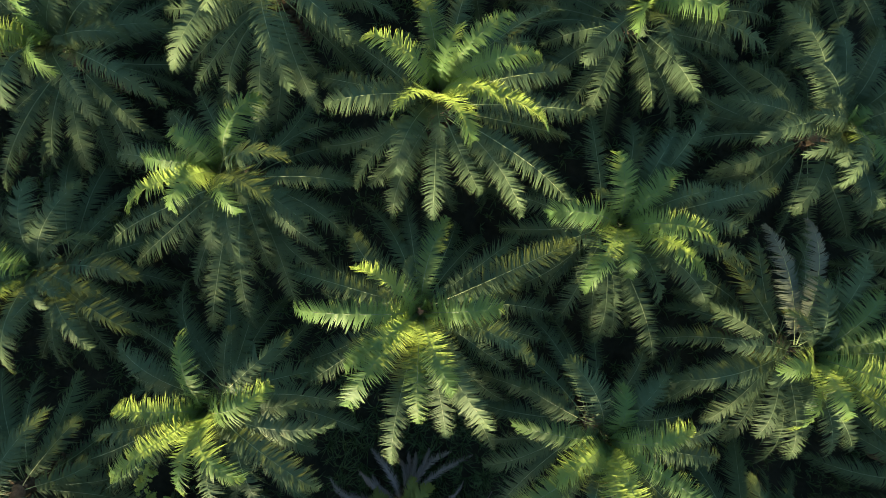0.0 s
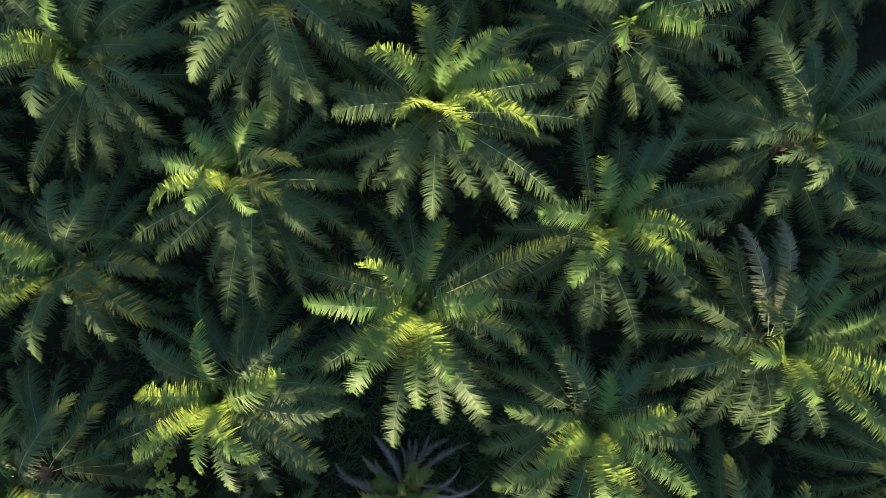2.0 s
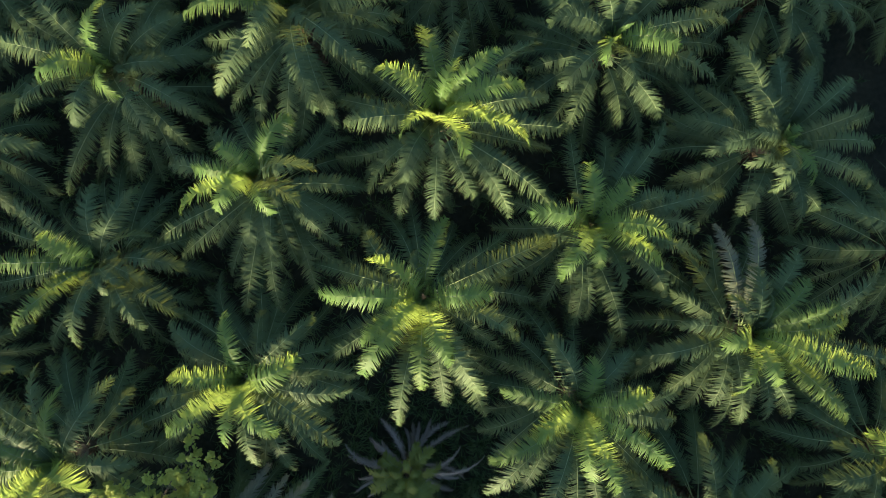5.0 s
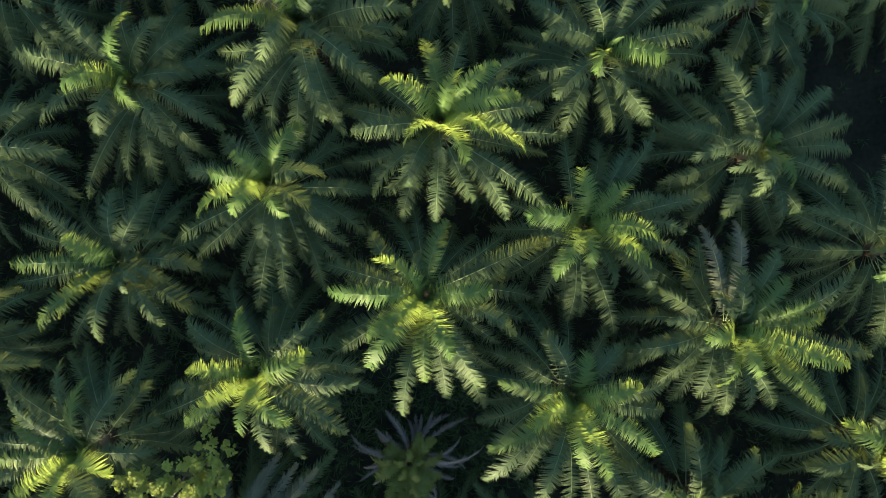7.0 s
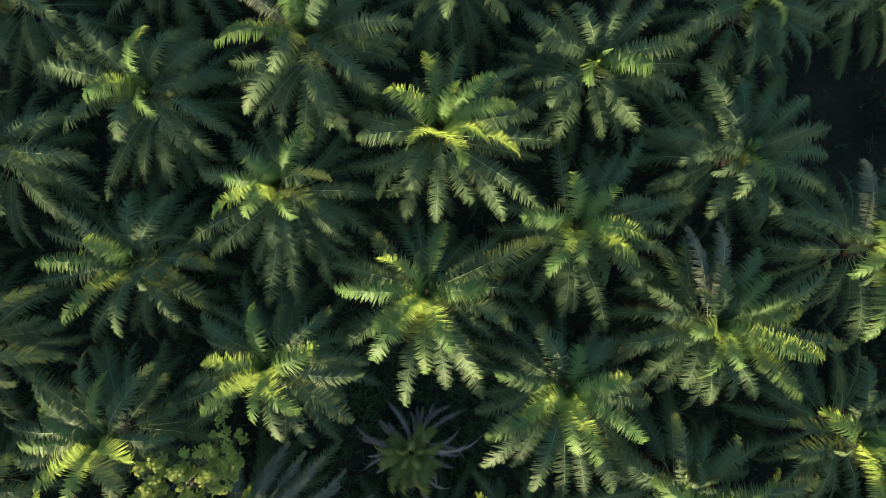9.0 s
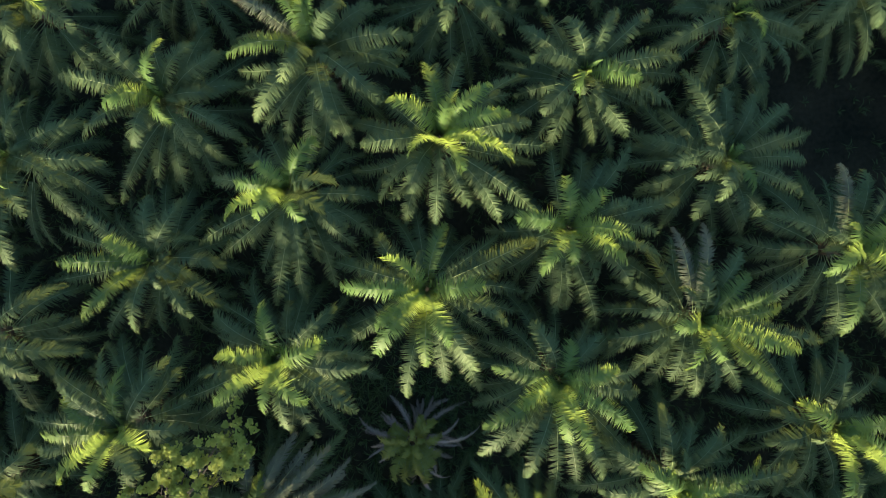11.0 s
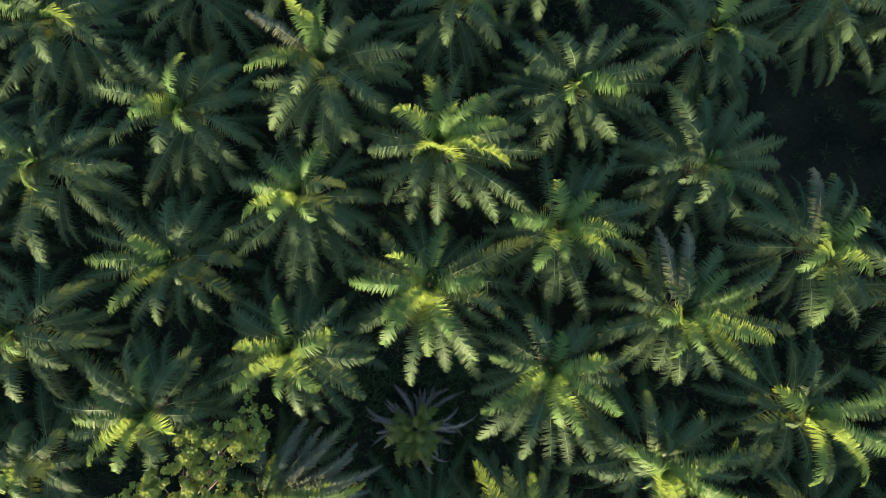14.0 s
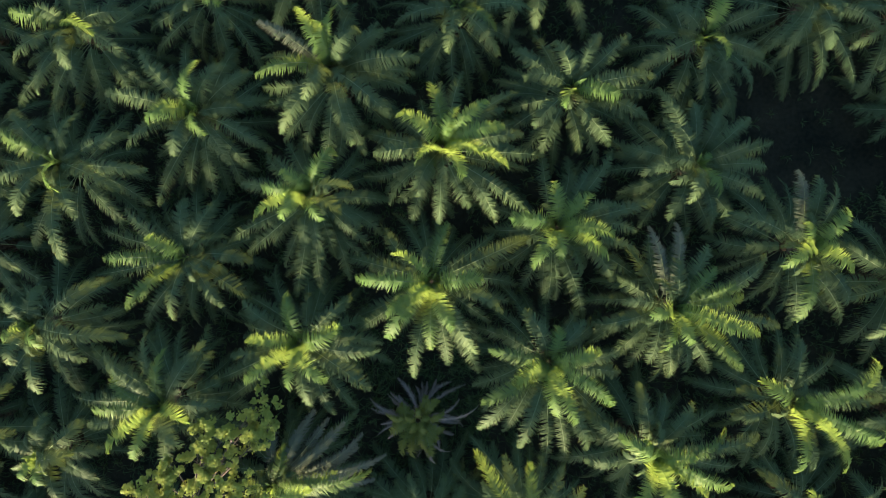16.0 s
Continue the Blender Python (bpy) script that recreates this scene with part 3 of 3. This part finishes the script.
palm(-1.13, -18.57, 5.30, [
    ('m0', 100, 3.6, -22), ('m0', 140, 3.9, 22), ('m0', 48, 3.9, 22), ('m0', 112, 4.2, 0), ('m0', 74, 4.1, 22), ('w0', 153, 4.9, 0),
    ('m0', 29, 4.5, 22), ('l0', 138, 3.2, -22), ('l0', 54, 3.2, -22), ('u0', 100, 2.8, 0), ('u0', 58, 3.1, 0),
])
sick_palm(-1.93, -12.19, 3.20, [
    ('d', 119, 2.6), ('d', 132, 2.1), ('d', 62, 2.8), ('d', 75, 2.3), ('d', 28, 3.4), ('d', 41, 2.8),
    ('d', 11, 4.0), ('d', 24, 3.3), ('d', 338, 3.3), ('d', 351, 2.7), ('d', 313, 3.1), ('d', 326, 2.5),
    ('d', 290, 3.5), ('d', 303, 2.9), ('d', 270, 3.2), ('d', 283, 2.6), ('d', 253, 3.4), ('d', 266, 2.8),
    ('d', 204, 2.9), ('d', 217, 2.4), ('d', 178, 3.1), ('d', 191, 2.5), ('d', 160, 3.1), ('d', 173, 2.5),
    ('d', 139, 2.4), ('d', 152, 2.0), ('d', 84, 1.7), ('d', 97, 1.4), ('g', 169, 2.1), ('g', 192, 1.7),
    ('g', 48, 1.3), ('g', 71, 1.1), ('g', 206, 1.7), ('g', 229, 1.4), ('g', 312, 1.8), ('g', 335, 1.5),
    ('g', 266, 2.4), ('g', 289, 2.0), ('g', 137, 1.1), ('g', 160, 0.9), ('g', 246, 2.4), ('g', 269, 2.0),
    ('g', 20, 1.9), ('g', 43, 1.6), ('g', 289, 2.2), ('g', 312, 1.8),
])
# -- end of palms --

# ---- palms round about, on the same planting grid, added out of view to shade the rest ----
def any_palm(x, y, far):
    r = random.Random(round(x * 31 + y * 17))
    fronds, turn = [], r.uniform(0, 360)
    for i in range(26):
        kind = "s" if i < 1 else ("u0", "u1", "u2")[i % 3] if i < 7 else ("m0", "m1", "m2")[i % 3] if i < 16 else "l0"
        length = {"s": 2.2, "u": 3.9, "m": 5.3, "l": 5.9}[kind[0]] * r.uniform(0.88, 1.12)
        fronds.append((kind, round(turn + i * 137.5 + r.uniform(-15, 15)) % 360, length, r.choice((-22, 0, 0, 22))))
    # southern palms are kept lower so that the sun reaches the crowns in view
    return palm(x, y, r.uniform(4.8, 6.0) if y < -18 else r.uniform(5.8, 7.2), fronds, 5, far)


standing = [(o.location.x, o.location.y) for o in scene.objects if o.name.startswith("oil_palm")] + [(24.0, 7.8), (28.0, 6.0)]
for column in range(-5, 5):
    for row in range(-5, 4):
        px, py = -0.8 + 7.85 * column, -2.6 + 9.0 * row + (3.7 if column % 2 else 0.0)
        if -42 < px < 33 and -40 < py < 27 and all(math.hypot(px - a, py - b) > 6.2 for a, b in standing):
            any_palm(px + rng.uniform(-0.4, 0.4), py + rng.uniform(-0.4, 0.4), py < -24 or px < -36)


# ---- the plantation beyond, unseen: one mass of crowns added to block the low sun ----
def plantation():
    r = random.Random(21)
    verts, faces = [], []
    for column in range(-13, 14):
        for row in range(-12, 12):
            x, y = -0.8 + 7.85 * column + r.uniform(-0.5, 0.5), -2.6 + 9.0 * row + (3.7 if column % 2 else 0.0) + r.uniform(-0.5, 0.5)
            if -44 < x < 36 and -42 < y < 30:
                continue
            z, turn = r.uniform(6.4, 8.2), r.uniform(0, 360)
            base = Vector((x, y, z))
            tube([Vector((x, y, -0.3)), Vector((x, y, z))], [0.42, 0.34], 6, verts, faces)
            for i in range(24):
                kind = ("u0", "u1", "u2")[i % 3] if i < 6 else ("m0", "m1", "m2")[i % 3] if i < 15 else ("l0", "l1", "d")[i % 3]
                points, ways = spine(kind, 0, r)
                length = {"u": 4.0, "m": 5.2, "l": 5.8, "d": 5.4}[kind[0]] * r.uniform(0.9, 1.1)
                spin = Matrix.Rotation(radians(turn + i * 137.5), 3, "Z")
                for k in range(6, 48, 3):
                    at, way = base + spin @ (points[k] * length), spin @ ways[k]
                    side = way.cross(Vector((0, 0, 1))).normalized()
                    for hand in (-1, 1):
                        tip = at + (side * hand + way * 0.6) * r.uniform(0.65, 0.85) - Vector((0, 0, r.uniform(0.1, 0.35)))
                        b = len(verts)
                        verts += [at - way * 0.17, at + way * 0.17, tip]
                        faces.append((b, b + 1, b + 2))
    ob = new("palm_plantation", mesh_from("palm_plantation", verts, faces, LEAF))
    return tagged(ob, "unseen rows of green oil palms all round, added to block the low sun", "palm plantation", "", "stuff")


plantation()


# ---- a broad-leaved tree grown up among the palms ----
def broad_tree(x, y, height, branches):
    root = tagged(new("broadleaf_tree"), "slender wild tree with yellow-green rosettes of small leaves", "tree")
    root.location = (x, y, 0)
    r = random.Random(11)
    verts, faces = [], []
    fork = Vector((0.3, 0.2, height * 0.55))
    tube([Vector((0, 0, -0.2)), Vector((0.1, 0.0, height * 0.25)), fork], [0.17, 0.14, 0.12], 8, verts, faces)
    part = new("trunk", mesh_from("trunk", verts, faces, BARK, True))
    part.parent = root
    leaf_verts, leaf_faces = [], []

    def rosette(at, size):
        axis = Vector((r.uniform(-0.6, 0.6), r.uniform(-0.6, 0.6), 1)).normalized()
        side = axis.cross(Vector((1, 0.2, 0))).normalized()
        for k in range(11):
            a, tilt = k * 2.4 + r.uniform(-0.3, 0.3), r.uniform(0.1, 0.9)
            out = (Matrix.Rotation(a, 3, axis) @ side) * math.cos(tilt) + axis * math.sin(tilt)
            wide = out.cross(axis).normalized()
            length, half = size * r.uniform(0.7, 1.2), size * r.uniform(0.2, 0.3)
            b = len(leaf_verts)
            mid = at + out * (length * 0.55)
            leaf_verts.extend([at, mid - wide * half, mid + wide * half, at + out * length - axis * (0.25 * length)])
            leaf_faces.extend([(b, b + 1, b + 2), (b + 1, b + 3, b + 2)])

    for azimuth, reach in branches:
        a = radians(azimuth)
        top = Vector((reach * math.cos(a), reach * math.sin(a), height - 0.13 * reach + r.uniform(-0.5, 0.3)))
        knee = fork.lerp(top, 0.45) + Vector((r.uniform(-0.3, 0.3), r.uniform(-0.3, 0.3), 0.3))
        verts, faces = [], []
        tube([fork + Vector((0, 0, -0.1)), knee, top], [0.07, 0.045, 0.015], 5, verts, faces)
        for k in range(13):
            tip = knee.lerp(top, r.uniform(0.55, 0.9) if k % 4 == 0 else 1.0) + Vector((r.gauss(0, 0.44), r.gauss(0, 0.44), r.gauss(-0.1, 0.28)))
            tube([knee.lerp(top, r.uniform(0.5, 1.0)), tip], [0.016, 0.008], 3, verts, faces)
            girth = r.uniform(0.18, 0.36)
            for j in range(46):
                way = Vector((r.gauss(0, 1), r.gauss(0, 1), r.gauss(0.35, 0.8))).normalized()
                rosette(tip + way * (girth * r.uniform(0.2, 1.1)), r.uniform(0.07, 0.115))
        part = new("limb", mesh_from("limb", verts, faces, BARK, True))
        part.parent = root
    part = new("crown", mesh_from("crown", leaf_verts, leaf_faces, BROAD))
    part.parent = root
    return root


broad_tree(-16.83, -17.31, 10.6, [
    (53, 9.6), (55, 8.2), (45, 8.8), (45, 7.5), (59, 6.7), (68, 6.6), (70, 5.6), (61, 4.7),
    (52, 5.7), (85, 3.9), (98, 3.2), (127, 2.8), (62, 2.9), (43, 4.3), (29, 5.1), (19, 5.6),
    (146, 2.7), (92, 1.7), (31, 2.6), (14, 4.2), (161, 1.0), (350, 1.2), (353, 3.4),
])


# ---- undergrowth ----
def undergrowth():
    r = random.Random(3)
    verts, faces = [], []
    for k in range(9000):
        x, y = r.uniform(-36, 36), r.uniform(-26, 24)
        if math.hypot((x - 27) / 9, (y - 8.5) / 5) < 1 and r.random() < 0.85:
            continue  # the clearing is nearly bare
        lush = max(0.0, 1 - math.hypot(x + 2, y + 12) / 9)  # thicker where a low palm lets in the light
        tall = r.uniform(0.3, 0.9) * (1 + 0.7 * lush)
        z = 0.25 * noise.noise(Vector((x, y, 0)) * 0.13)
        for j in range(7 + int(12 * lush)):
            a = r.uniform(0, 6.283)
            out, wide = Vector((math.cos(a), math.sin(a), 0)), Vector((-math.sin(a), math.cos(a), 0)) * r.uniform(0.012, 0.03)
            lean = r.uniform(0.3, 0.9)
            foot, mid = Vector((x, y, z - 0.05)), Vector((x, y, z + tall * 0.7)) + out * (tall * lean * 0.5)
            tip = Vector((x, y, z + tall * 0.6)) + out * (tall * lean * 1.2)
            b = len(verts)
            verts += [foot - wide * 0.5, foot + wide * 0.5, mid - wide, mid + wide, tip]
            faces += [(b, b + 1, b + 3, b + 2), (b + 2, b + 3, b + 4)]
    ob = new("undergrowth", mesh_from("undergrowth", verts, faces, WEED))
    return tagged(ob, "low dark weeds and grass on the shaded ground", "undergrowth", "", "stuff")


undergrowth()
